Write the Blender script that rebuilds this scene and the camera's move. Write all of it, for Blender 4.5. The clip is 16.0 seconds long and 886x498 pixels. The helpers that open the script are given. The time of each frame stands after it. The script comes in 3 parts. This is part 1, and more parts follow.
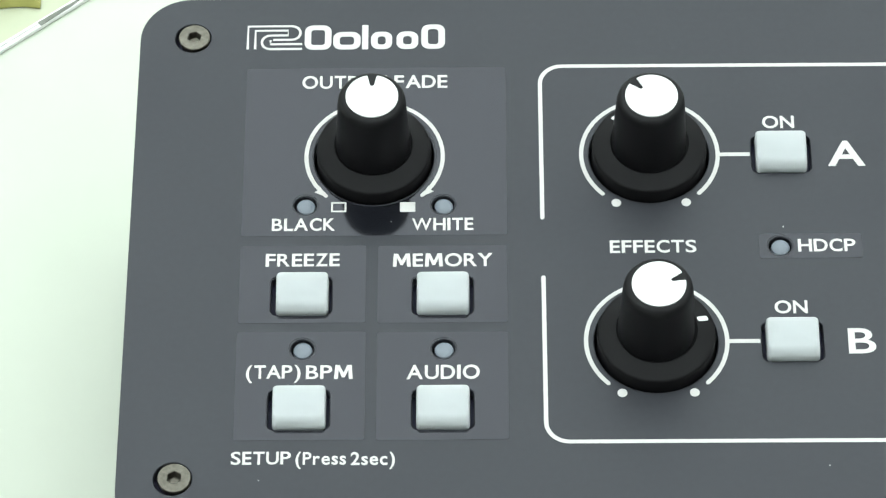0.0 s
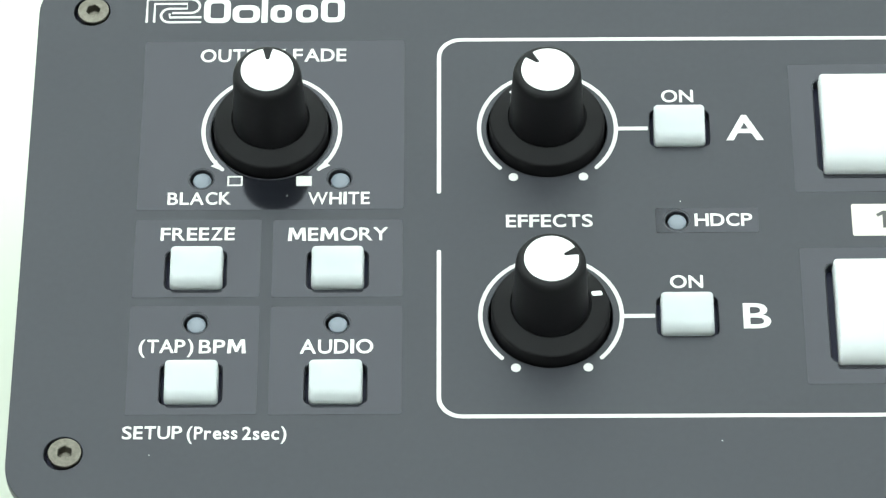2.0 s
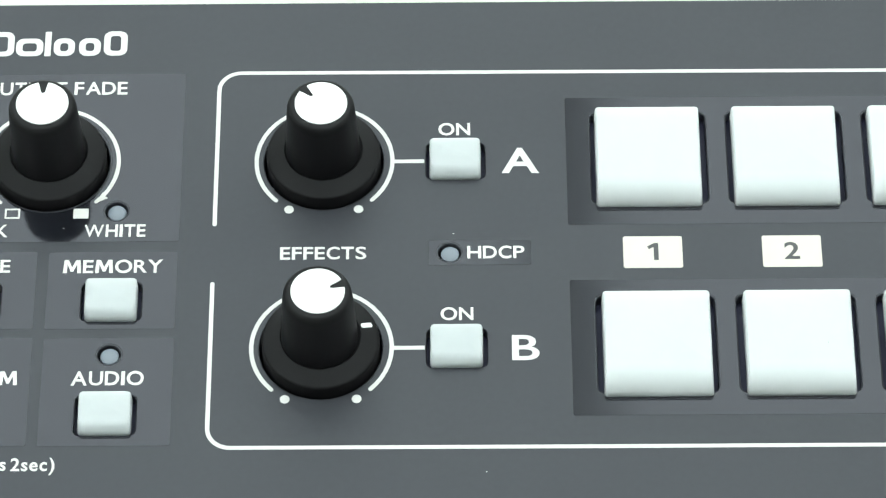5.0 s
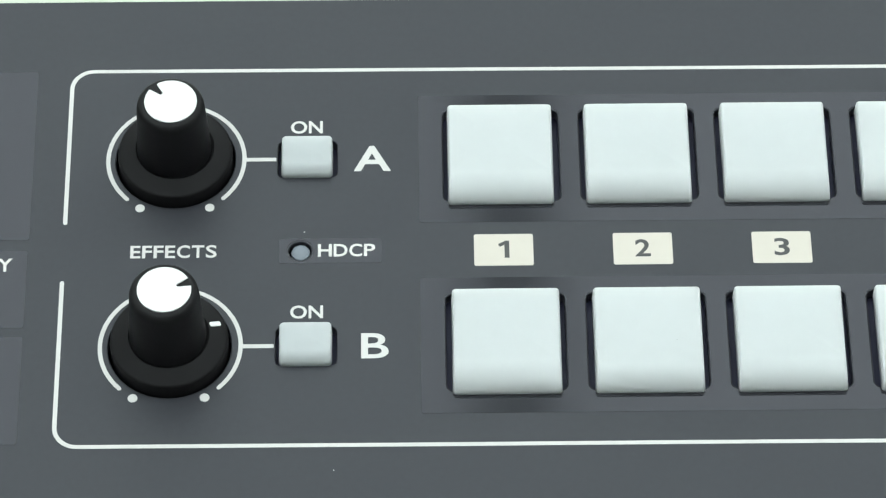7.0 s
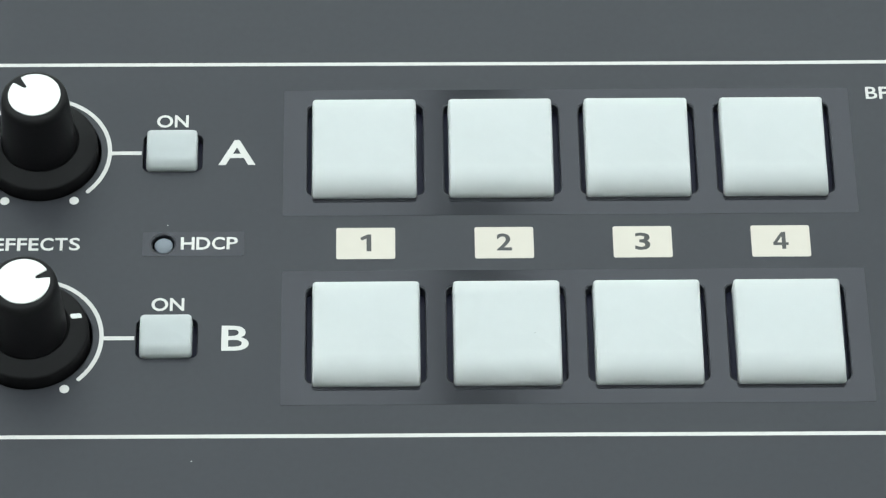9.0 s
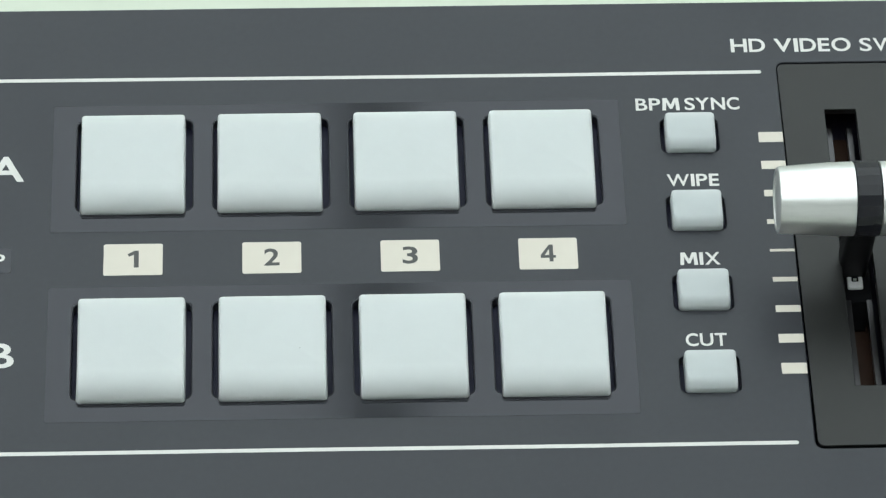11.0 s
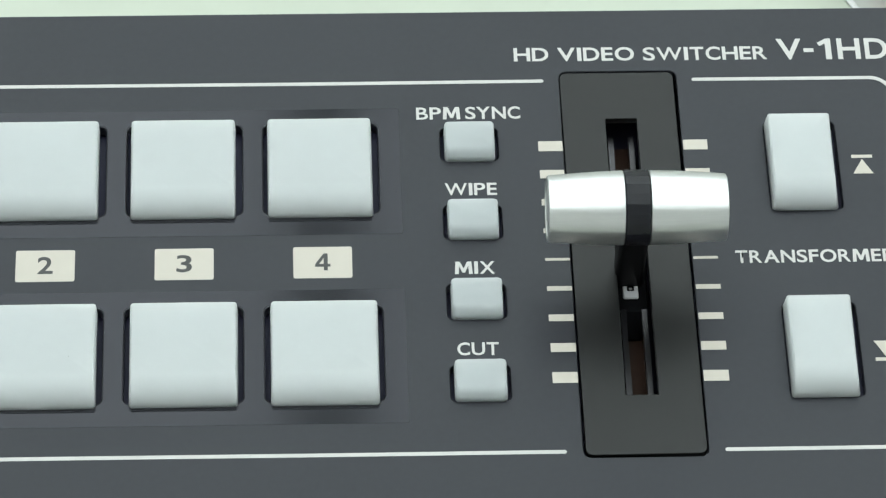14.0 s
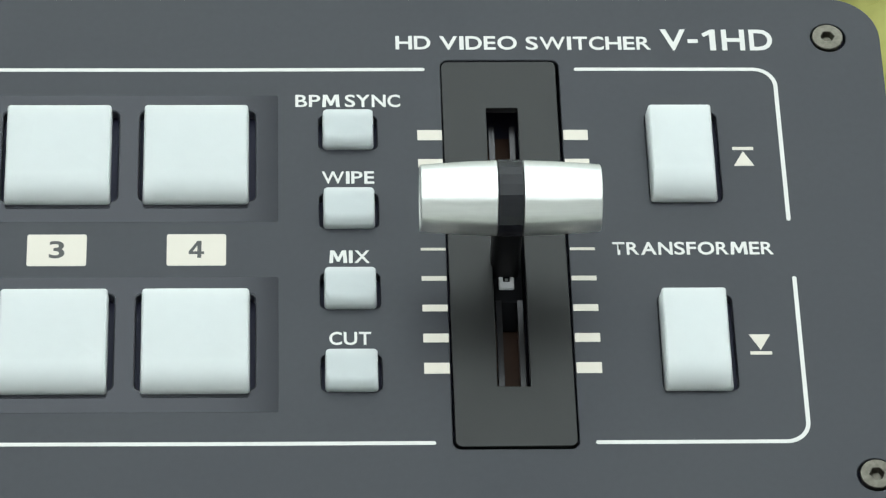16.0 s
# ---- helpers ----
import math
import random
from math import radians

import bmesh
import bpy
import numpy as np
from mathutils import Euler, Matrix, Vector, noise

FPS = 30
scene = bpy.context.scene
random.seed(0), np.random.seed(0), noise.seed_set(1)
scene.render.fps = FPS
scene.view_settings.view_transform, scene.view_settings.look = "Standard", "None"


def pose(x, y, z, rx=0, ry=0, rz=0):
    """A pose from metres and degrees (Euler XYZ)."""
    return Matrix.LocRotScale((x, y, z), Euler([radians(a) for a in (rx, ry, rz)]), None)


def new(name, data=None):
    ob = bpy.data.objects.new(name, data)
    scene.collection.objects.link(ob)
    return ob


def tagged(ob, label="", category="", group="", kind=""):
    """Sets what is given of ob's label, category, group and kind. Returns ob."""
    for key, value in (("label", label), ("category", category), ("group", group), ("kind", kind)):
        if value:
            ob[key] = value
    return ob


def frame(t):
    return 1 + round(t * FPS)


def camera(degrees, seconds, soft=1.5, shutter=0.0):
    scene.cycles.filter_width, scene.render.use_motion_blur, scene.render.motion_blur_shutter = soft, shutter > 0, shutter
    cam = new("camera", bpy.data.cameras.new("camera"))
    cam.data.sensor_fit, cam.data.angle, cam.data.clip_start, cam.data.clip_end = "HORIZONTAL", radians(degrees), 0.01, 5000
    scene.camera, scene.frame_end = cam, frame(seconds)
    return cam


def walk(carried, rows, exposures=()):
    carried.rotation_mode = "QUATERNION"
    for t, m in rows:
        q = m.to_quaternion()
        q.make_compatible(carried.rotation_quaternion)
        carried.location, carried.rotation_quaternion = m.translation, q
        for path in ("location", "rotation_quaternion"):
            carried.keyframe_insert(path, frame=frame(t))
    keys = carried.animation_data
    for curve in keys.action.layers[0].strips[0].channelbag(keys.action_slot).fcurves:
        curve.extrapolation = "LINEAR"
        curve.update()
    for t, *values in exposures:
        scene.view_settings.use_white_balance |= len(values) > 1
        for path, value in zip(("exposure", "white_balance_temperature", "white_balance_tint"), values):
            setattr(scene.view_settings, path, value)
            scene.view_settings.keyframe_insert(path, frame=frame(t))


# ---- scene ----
cam = camera(12.96, 16.0, soft=1.3)
TOP = 0.81  # height of the control panel's upper face
# seconds, then millimetres from the panel's centre, then degrees
ROWS = [
    (0.0, -98.84, -352.77, 490.47, 35.704, 0.756, -0.014),
    (0.5, -92.68, -353.93, 490.36, 35.900, 0.815, -0.068),
    (1.0, -86.57, -354.95, 487.95, 35.966, 0.926, -0.067),
    (1.5, -87.04, -353.29, 488.05, 35.602, 0.635, -0.110),
    (2.0, -83.66, -351.53, 488.92, 35.305, 0.647, -0.010),
    (2.5, -77.09, -352.30, 490.03, 35.332, 0.750, -0.030),
    (3.0, -73.59, -353.97, 490.83, 35.524, 0.642, -0.049),
    (3.5, -70.94, -352.56, 491.93, 35.538, 0.330, 0.174),
    (4.0, -65.03, -353.60, 492.14, 35.678, 0.332, 0.149),
    (4.2, -61.63, -353.44, 492.47, 35.627, 0.366, 0.112),
    (6.3, -43.20, -352.45, 493.47, 35.613, 0.085, -0.770),
    (6.5, -40.76, -353.82, 492.49, 35.738, 0.049, -0.721),
    (7.0, -36.57, -352.88, 492.35, 35.632, -0.121, -0.756),
    (7.5, -32.71, -354.99, 491.94, 35.731, -0.377, -0.810),
    (8.0, -31.52, -356.82, 493.40, 35.783, -0.557, -0.769),
    (8.5, -25.78, -357.75, 493.49, 35.818, -0.479, -0.717),
    (9.0, -17.93, -357.37, 493.16, 35.825, -0.442, -0.760),
    (9.5, -9.30, -357.39, 494.17, 35.863, -0.333, -0.930),
    (9.7, -4.76, -357.21, 494.49, 35.851, -0.323, -0.942),
    (11.8, 8.07, -355.88, 495.29, 35.827, -1.505, -2.249),
    (12.0, 9.55, -357.99, 494.56, 36.017, -1.506, -2.197),
    (12.5, 18.19, -359.41, 494.87, 36.032, -1.439, -1.988),
    (13.0, 22.93, -360.31, 495.17, 36.114, -1.559, -1.997),
    (13.5, 28.90, -359.46, 494.45, 36.056, -1.615, -1.977),
    (14.0, 37.38, -357.35, 494.42, 36.052, -1.450, -1.976),
    (14.5, 43.13, -355.27, 495.16, 35.972, -1.466, -2.262),
    (15.0, 46.76, -354.85, 494.21, 35.929, -1.500, -2.067),
    (15.5, 50.12, -353.29, 492.18, 35.872, -1.873, -1.759),
    (16.0, 55.82, -355.02, 492.08, 35.820, -1.888, -1.563),
]
# seconds, stops, kelvin, tint
EXPOSURES = [(0.0, -0.28, 6500, 9), (0.5, -0.20, 6500, 8), (1.0, -0.14, 6500, 6), (1.5, -0.07, 6500, 6), (2.0, -0.01, 6500, 6), (2.5, 0.03, 6500, 6), (3.5, 0.07, 6500, 6), (4.2, 0.01, 6500, 6), (6.3, -0.48, 6450, 9), (7.0, -0.53, 6450, 9), (9.0, -0.59, 6450, 9), (9.7, -0.63, 6450, 9), (11.8, -0.80, 6480, 9), (12.5, -0.83, 6480, 9), (13.5, -0.78, 6480, 9), (14.5, -0.72, 6480, 9), (16.0, -0.55, 6480, 9)]
walk(cam, [(t, pose(x / 1000, y / 1000, TOP + z / 1000, rx, ry, rz)) for t, x, y, z, rx, ry, rz in ROWS], EXPOSURES)

# ---- light ----
world = bpy.data.worlds.new("world")
world.use_nodes = True
world.node_tree.nodes["Background"].inputs["Color"].default_value = (0.9, 0.95, 1.0, 1)
world.node_tree.nodes["Background"].inputs["Strength"].default_value = 0.05
scene.world = world
LAMP = 2.6  # radiance of the luminous ceiling panels


# ---- materials ----
def material(name, colour, rough=0.5, metal=0.0, spec=0.5, vary=0.08, scale=400.0, bump=0.0, bump_scale=6000.0, blotch=60.0, coat=0.0, emit=0.0, milky=0.0, tint=(1, 1, 1), worn=0.0, stretch=(1, 1, 1)):
    m = bpy.data.materials.new(name)
    m.use_nodes = True
    nt = m.node_tree
    b = nt.nodes["Principled BSDF"]
    b.inputs["Roughness"].default_value = rough
    b.inputs["Metallic"].default_value = metal
    b.inputs["Specular IOR Level"].default_value = spec
    b.inputs["Coat Weight"].default_value = coat
    b.inputs["Specular Tint"].default_value = (*tint, 1)
    co = nt.nodes.new("ShaderNodeTexCoord")
    fine = nt.nodes.new("ShaderNodeTexNoise")
    fine.inputs["Scale"].default_value = scale
    fine.inputs["Detail"].default_value = 4
    big = nt.nodes.new("ShaderNodeTexNoise")
    big.inputs["Scale"].default_value = blotch
    big.inputs["Detail"].default_value = 3
    brush = nt.nodes.new("ShaderNodeMapping")
    brush.inputs["Scale"].default_value = stretch
    nt.links.new(co.outputs["Object"], brush.inputs["Vector"])
    nt.links.new(brush.outputs["Vector"], fine.inputs["Vector"])
    nt.links.new(co.outputs["Object"], big.inputs["Vector"])
    add = nt.nodes.new("ShaderNodeMath")
    add.operation = "ADD"
    nt.links.new(fine.outputs["Fac"], add.inputs[0])
    nt.links.new(big.outputs["Fac"], add.inputs[1])
    span = nt.nodes.new("ShaderNodeMapRange")
    span.inputs["From Min"].default_value, span.inputs["From Max"].default_value = 0.6, 1.4
    span.inputs["To Min"].default_value, span.inputs["To Max"].default_value = 1 - vary, 1 + vary
    nt.links.new(add.outputs[0], span.inputs["Value"])
    mix = nt.nodes.new("ShaderNodeVectorMath")
    mix.operation = "SCALE"
    mix.inputs[0].default_value = colour
    nt.links.new(span.outputs["Result"], mix.inputs["Scale"])
    nt.links.new(mix.outputs[0], b.inputs["Base Color"])
    if worn:
        wear = nt.nodes.new("ShaderNodeMapRange")
        wear.inputs["From Min"].default_value, wear.inputs["From Max"].default_value = 0.3, 0.7
        wear.inputs["To Min"].default_value, wear.inputs["To Max"].default_value = rough - worn, rough + worn
        nt.links.new(big.outputs["Fac"], wear.inputs["Value"])
        nt.links.new(wear.outputs["Result"], b.inputs["Roughness"])
    if bump:
        grain = nt.nodes.new("ShaderNodeTexNoise")
        grain.inputs["Scale"].default_value = bump_scale
        nt.links.new(brush.outputs["Vector"], grain.inputs["Vector"])
        relief = nt.nodes.new("ShaderNodeBump")
        relief.inputs["Strength"].default_value = bump
        relief.inputs["Distance"].default_value = 0.00003
        nt.links.new(grain.outputs["Fac"], relief.inputs["Height"])
        nt.links.new(relief.outputs["Normal"], b.inputs["Normal"])
    if milky:
        b.inputs["Subsurface Weight"].default_value = milky
        b.inputs["Subsurface Radius"].default_value = (1.0, 1.0, 1.0)
        b.inputs["Subsurface Scale"].default_value = 0.012
    if emit:
        b.inputs["Emission Color"].default_value = (*colour, 1)
        b.inputs["Emission Strength"].default_value = emit
    return m


PANEL = material("panel_paint", (0.0226, 0.0226, 0.0285), 0.40, spec=0.45, tint=(0.93, 0.96, 1.0), worn=0.09, vary=0.10, scale=900, bump=0.25, blotch=28)
VARNISH = material("varnish", (0.0065, 0.007, 0.010), 0.085, spec=0.665, tint=(0.91, 0.905, 1.0), vary=0.04, scale=900)
INK = material("white_ink", (0.62, 0.60, 0.585), 0.5, vary=0.03)
CREAM = material("cream_ink", (0.60, 0.548, 0.485), 0.5, vary=0.02)
DIGIT = material("grey_ink", (0.05, 0.05, 0.05), 0.5)
RUBBER = material("black_rubber", (0.0075, 0.0071, 0.0082), 0.45, spec=0.18, vary=0.15, bump=0.3)
SKIRT = material("black_plastic", (0.0062, 0.0058, 0.0066), 0.42, spec=0.13, vary=0.1, bump=0.2)
CAP = material("white_cap", (0.82, 0.82, 0.81), 0.4, vary=0.01)
BUTTON = material("milky_plastic", (0.585, 0.612, 0.622), 0.42, vary=0.015, blotch=120, milky=0.9)
KEY = material("milky_plastic_thin", (0.47, 0.50, 0.515), 0.42, vary=0.02, blotch=120, milky=0.9)
LENS = material("lamp_lens", (0.165, 0.187, 0.222), 0.3, vary=0.05)
STEEL = material("screw_steel", (0.145, 0.134, 0.112), 0.40, metal=0.85, vary=0.4, scale=1500, bump=0.4)
SILVER = material("satin_silver", (0.80, 0.795, 0.79), 0.33, metal=0.95, vary=0.07, scale=2600, bump=0.5, bump_scale=2200, stretch=(0.03, 1, 1))
BAND = material("glossy_black_plastic", (0.010, 0.010, 0.014), 0.22, spec=0.34, vary=0.1, bump=0.15)
PLATE = material("fader_plate", (0.0075, 0.0075, 0.0076), 0.36, spec=0.44, vary=0.05, bump=0.2)
INSIDE = material("inside_black", (0.032, 0.03, 0.055), 0.6, spec=0.2)
PAD = material("dark_rubber", (0.027, 0.027, 0.058), 0.5, spec=0.3)
# near-black that puts the slot's shade into the colour
GLOOM = material("slot_shade_black", (0.004, 0.004, 0.005), 0.6, spec=0.06)
BOARD = material("brown_board", (0.042, 0.021, 0.014), 0.5, spec=0.2, vary=0.2)
RAIL = material("rail_metal", (0.072, 0.07, 0.074), 0.28, metal=0.95)
LEG = material("leg_steel", (0.13, 0.13, 0.14), 0.45, metal=0.7)
CARRIER = material("carrier_plastic", (0.62, 0.60, 0.62), 0.4)
TABLETOP = material("white_tabletop", (0.58, 0.615, 0.52), 0.45, vary=0.03, scale=60, blotch=8)
WALL = material("wall_paint", (0.84, 0.845, 0.82), 0.7, vary=0.04, scale=30, blotch=2)
FLOOR = material("floor_carpet", (0.22, 0.22, 0.22), 0.9, vary=0.15, scale=200, blotch=3)
OLIVE = material("olive_cloth", (0.42, 0.40, 0.12), 0.8, vary=0.12, scale=300, blotch=40)
RED = material("red_plastic", (0.55, 0.04, 0.07), 0.4)
BLACK = material("black_box", (0.02, 0.017, 0.017), 0.5)
CLEAR = material("milky_film", (0.52, 0.55, 0.39), 0.25, vary=0.04)
FILM = material("grey_film", (0.57, 0.58, 0.545), 0.3, vary=0.06, scale=120)
RIM_SHADE = material("rim_shade_grey", (0.17, 0.18, 0.15), 0.5, vary=0.2, scale=600)
DIFFUSER = material("lamp_diffuser", (0.91, 1.0, 0.995), 0.6, vary=0.0, emit=LAMP)


# ---- mesh helpers: millimetres, origin at the panel's centre ----
def link(name, mesh, mat, parent=None, label=""):
    mesh.materials.clear()
    mesh.materials.append(mat)
    ob = new(name, mesh)
    if parent is not None:
        ob.parent = parent
    return tagged(ob, label)


def part(name, bm, mat, parent, label="", smooth=True, scale=0.001):
    bmesh.ops.scale(bm, vec=(scale, scale, scale), verts=bm.verts)
    bmesh.ops.recalc_face_normals(bm, faces=bm.faces)
    mesh = bpy.data.meshes.new(name)
    bm.to_mesh(mesh)
    bm.free()
    if smooth:
        mesh.shade_smooth()
        mesh.set_sharp_from_angle(angle=radians(35))
    return link(name, mesh, mat, parent, label)


def rounded(w, d, r, cx=0.0, cy=0.0, n=6):
    """Outline of a rounded rectangle, anticlockwise."""
    out = []
    for sx, sy, a in ((1, 1, 0), (-1, 1, 90), (-1, -1, 180), (1, -1, 270)):
        for i in range(n + 1):
            t = radians(a + 90 * i / n)
            out.append((cx + sx * (w / 2 - r) + r * math.cos(t), cy + sy * (d / 2 - r) + r * math.sin(t)))
    return out


def circle(r, cx=0.0, cy=0.0, n=48):
    return [(cx + r * math.cos(2 * math.pi * i / n), cy + r * math.sin(2 * math.pi * i / n)) for i in range(n)]


def loft(bm, loops, top=True, bottom=False, close=False):
    rings = [[bm.verts.new(p) for p in loop] for loop in loops]
    n = len(rings[0])
    pairs = list(zip(rings, rings[1:])) + ([(rings[-1], rings[0])] if close else [])
    for a, b in pairs:
        for i in range(n):
            bm.faces.new((a[i], a[(i + 1) % n], b[(i + 1) % n], b[i]))
    if top:
        bm.faces.new(rings[-1])
    if bottom:
        bm.faces.new(list(reversed(rings[0])))
    return rings


def prism(bm, outline, z0, z1):
    loft(bm, [[(x, y, z0) for x, y in outline], [(x, y, z1) for x, y in outline]], bottom=True)


def lathe(bm, profile, n=56, top=True, axis="z"):
    """Turns a profile of (radius, height) round the axis."""
    loops = []
    for r, h in profile:
        ring = [(r * math.cos(2 * math.pi * i / n), r * math.sin(2 * math.pi * i / n)) for i in range(n)]
        loops.append([(u, v, h) if axis == "z" else (h, u, v) for u, v in ring])
    loft(bm, loops, top=top, bottom=True)


def move(bm, x, y, z=0.0):
    bmesh.ops.translate(bm, vec=(x, y, z), verts=bm.verts)
    return bm


def cap_shape(w, d, z0, z1, corner, edge, roll, drop, draft=0.1, crown=0.0):
    """A key cap: rounded corners, slightly drafted sides, crisp upper edge, and a long soft slope down to the front."""
    bm = bmesh.new()
    loops = [[(x, y, z0) for x, y in rounded(w, d, corner)]]
    steps = 12
    for i in range(steps + 1):
        t, v = radians(90 * i / steps), i / steps
        side, front = draft + edge * (1 - math.cos(t)), draft + roll * v
        cy = (front - side) / 2
        half = (d - side - front) / 2
        ring = []
        for x, y in rounded(w - 2 * side, 2 * half, max(corner - 0.5 * side, 0.2), 0.0, cy):
            lean = (0.5 - 0.5 * (y - cy) / half) ** 2
            ring.append((x, y, z1 - edge * (1 - math.sin(t)) * (1 - lean) - drop * (1 - v) ** 2.1 * lean))
        loops.append(ring)
    inset = draft + edge + 0.22 * min(w, d)
    loops.append([(x, y, z1 + crown) for x, y in rounded(w - 2 * inset, (d - inset - max(roll, inset)) * 0.7, 0.3, 0.0, (roll - edge) / 2)])
    loft(bm, loops, bottom=True)
    prism(bm, rounded(w - 3.0, d - 3.0, 0.5), -12.4, z0 - 0.05)
    return bm


def holed(outer, holes, z0, z1, bevel):
    """A plate with holes and softly broken edges, as a mesh in metres."""
    data = bpy.data.curves.new("outline", "CURVE")
    data.dimensions, data.fill_mode = "2D", "BOTH"
    for k, loop in enumerate([outer] + holes):
        pts = loop if k == 0 else list(reversed(loop))
        s = data.splines.new("POLY")
        s.points.add(len(pts) - 1)
        for p, (x, y) in zip(s.points, pts):
            p.co = (x * 0.001, y * 0.001, 0, 1)
        s.use_cyclic_u = True
    data.extrude = ((z1 - z0) / 2 - bevel) * 0.001
    data.bevel_depth, data.bevel_resolution, data.offset = bevel * 0.001, 2, -bevel * 0.001
    ob = new("outline", data)
    bpy.context.view_layer.update()
    mesh = bpy.data.meshes.new_from_object(ob.evaluated_get(bpy.context.evaluated_depsgraph_get()))
    bpy.data.objects.remove(ob)
    mesh.transform(Matrix.Translation((0, 0, (z0 + z1) / 2 * 0.001)))
    bm = bmesh.new()
    bm.from_mesh(mesh)
    bmesh.ops.remove_doubles(bm, verts=bm.verts, dist=2e-7)
    bm.to_mesh(mesh)
    bm.free()
    return mesh


def stroke(points, width, z0, z1, caps=True):
    """A printed line along points, with round ends."""
    bm = bmesh.new()
    pts = [Vector(p) for p in points]
    left, right = [], []
    for i, p in enumerate(pts):
        a = pts[max(i - 1, 0)]
        b = pts[min(i + 1, len(pts) - 1)]
        t = (b - a).normalized()
        nrm = Vector((-t.y, t.x)) * width / 2
        left.append(bm.verts.new((*(p + nrm), z1)))
        right.append(bm.verts.new((*(p - nrm), z1)))
    for i in range(len(pts) - 1):
        bm.faces.new((left[i], right[i], right[i + 1], left[i + 1]))
    if caps:
        for i, j, e in ((0, 1, (left[0], right[0])), (-1, -2, (right[-1], left[-1]))):
            t = (pts[i] - pts[j]).normalized()
            base = math.atan2((e[0].co - e[1].co).y, (e[0].co - e[1].co).x)
            arc = []
            for k in range(1, 8):
                a = base + math.pi * k / 8
                arc.append(bm.verts.new((pts[i].x + width / 2 * math.cos(a), pts[i].y + width / 2 * math.sin(a), z1)))
            bm.faces.new([e[0], *arc, e[1]])
    made = bmesh.ops.extrude_face_region(bm, geom=list(bm.faces))
    bmesh.ops.translate(bm, vec=(0, 0, z0 - z1), verts=[v for v in made["geom"] if isinstance(v, bmesh.types.BMVert)])
    return bm


def arc_points(cx, cy, r, a0, a1, n=40):
    return [(cx + r * math.cos(radians(a0 + (a1 - a0) * i / n)), cy + r * math.sin(radians(a0 + (a1 - a0) * i / n))) for i in range(n + 1)]


def glyphs(text, weight):
    data = bpy.data.curves.new("words", "FONT")
    data.body, data.size, data.offset, data.fill_mode, data.resolution_u = text, 1.0, weight, "BOTH", 4
    ob = new("words", data)
    bpy.context.view_layer.update()
    mesh = bpy.data.meshes.new_from_object(ob.evaluated_get(bpy.context.evaluated_depsgraph_get()))
    bpy.data.objects.remove(ob)
    return mesh


def extent(mesh):
    xs = np.array([v.co[:] for v in mesh.vertices])
    return xs.min(0), xs.max(0)


PRINT = 0.05  # upper face of the printing
ONE = [(0.33, 0.0), (0.58, 0.0), (0.58, 1.0), (0.38, 1.0), (0.0, 0.80), (0.09, 0.64), (0.33, 0.76)]
EM = [(0.0, 0.0), (0.06, 1.0), (0.31, 1.0), (0.525, 0.45), (0.74, 1.0), (0.99, 1.0), (1.05, 0.0), (0.83, 0.0), (0.80, 0.66), (0.60, 0.12), (0.45, 0.12), (0.25, 0.66), (0.22, 0.0)]
THIN = {"W": 0.01, "B": 0.012, "U": 0.015, "R": 0.014, "S": 0.014, "P": 0.014}
FOUR = [
    [(0.45, 0.0), (0.66, 0.0), (0.66, 1.0), (0.45, 1.0)],
    [(0.0, 0.22), (0.45, 0.22), (0.45, 0.38), (0.0, 0.38)],
    [(0.66, 0.22), (0.80, 0.22), (0.80, 0.38), (0.66, 0.38)],
    [(0.0, 0.38), (0.21, 0.38), (0.45, 0.74), (0.45, 1.0)],
]
DRAWN = {"1": [ONE], "M": [EM], "4": FOUR}
CAPITAL = extent(glyphs("H", 0.02))
WIDTHS = dict(A=0.95, B=0.70, C=0.78, D=0.84, E=0.60, F=0.58, H=0.84, I=0.22, K=0.80, M=1.05, N=0.86, O=1.0, P=0.68, R=0.76, S=0.64, T=0.74, U=0.82, V=0.93, W=1.35, X=0.9, Y=0.87, Z=0.70)


def words(text, x0, x1, base, height, parent, mat=INK, weight=0.019, name="printed_word", label="", gap=0.11, z=PRINT):
    """One printed word from x0 to x1, with capitals of that height on the base line; letters set one by one."""
    low, tall = CAPITAL[0][1], CAPITAL[1][1] - CAPITAL[0][1]
    letters, plain = [], text.isupper()
    for ch in text:
        if ch in DRAWN:
            bm = bmesh.new()
            for piece in DRAWN[ch]:
                bm.faces.new([bm.verts.new((u * tall, low + v * tall, 0)) for u, v in piece])
            mesh = bpy.data.meshes.new("letter")
            bm.to_mesh(mesh)
            bm.free()
        else:
            mesh = glyphs(ch, THIN.get(ch, weight))
        a, b = extent(mesh)
        own = b[0] - a[0]
        letters.append((mesh, a[0], own, WIDTHS.get(ch, own / tall) * tall if plain else own))
    sy = height / tall
    gaps = [gap * height * (0.35 if pair in ("RY", "AP", "TA", "AD", "WA", "LA", "SY") else 1.0) for pair in (text[i:i + 2] for i in range(len(text) - 1))] + [0.0]
    sx = (x1 - x0 - sum(gaps)) / sum(w for m, a, own, w in letters)
    bm = bmesh.new()
    x = x0
    for (mesh, a, own, w), space in zip(letters, gaps):
        k = sx * w / own
        mesh.transform(Matrix(((k, 0, 0, x - a * k), (0, sy, 0, base - low * sy), (0, 0, 1, z), (0, 0, 0, 1))))
        bm.from_mesh(mesh)
        x += w * sx + space
    return part(name, bm, mat, parent, label or "white printed word " + text, smooth=False)


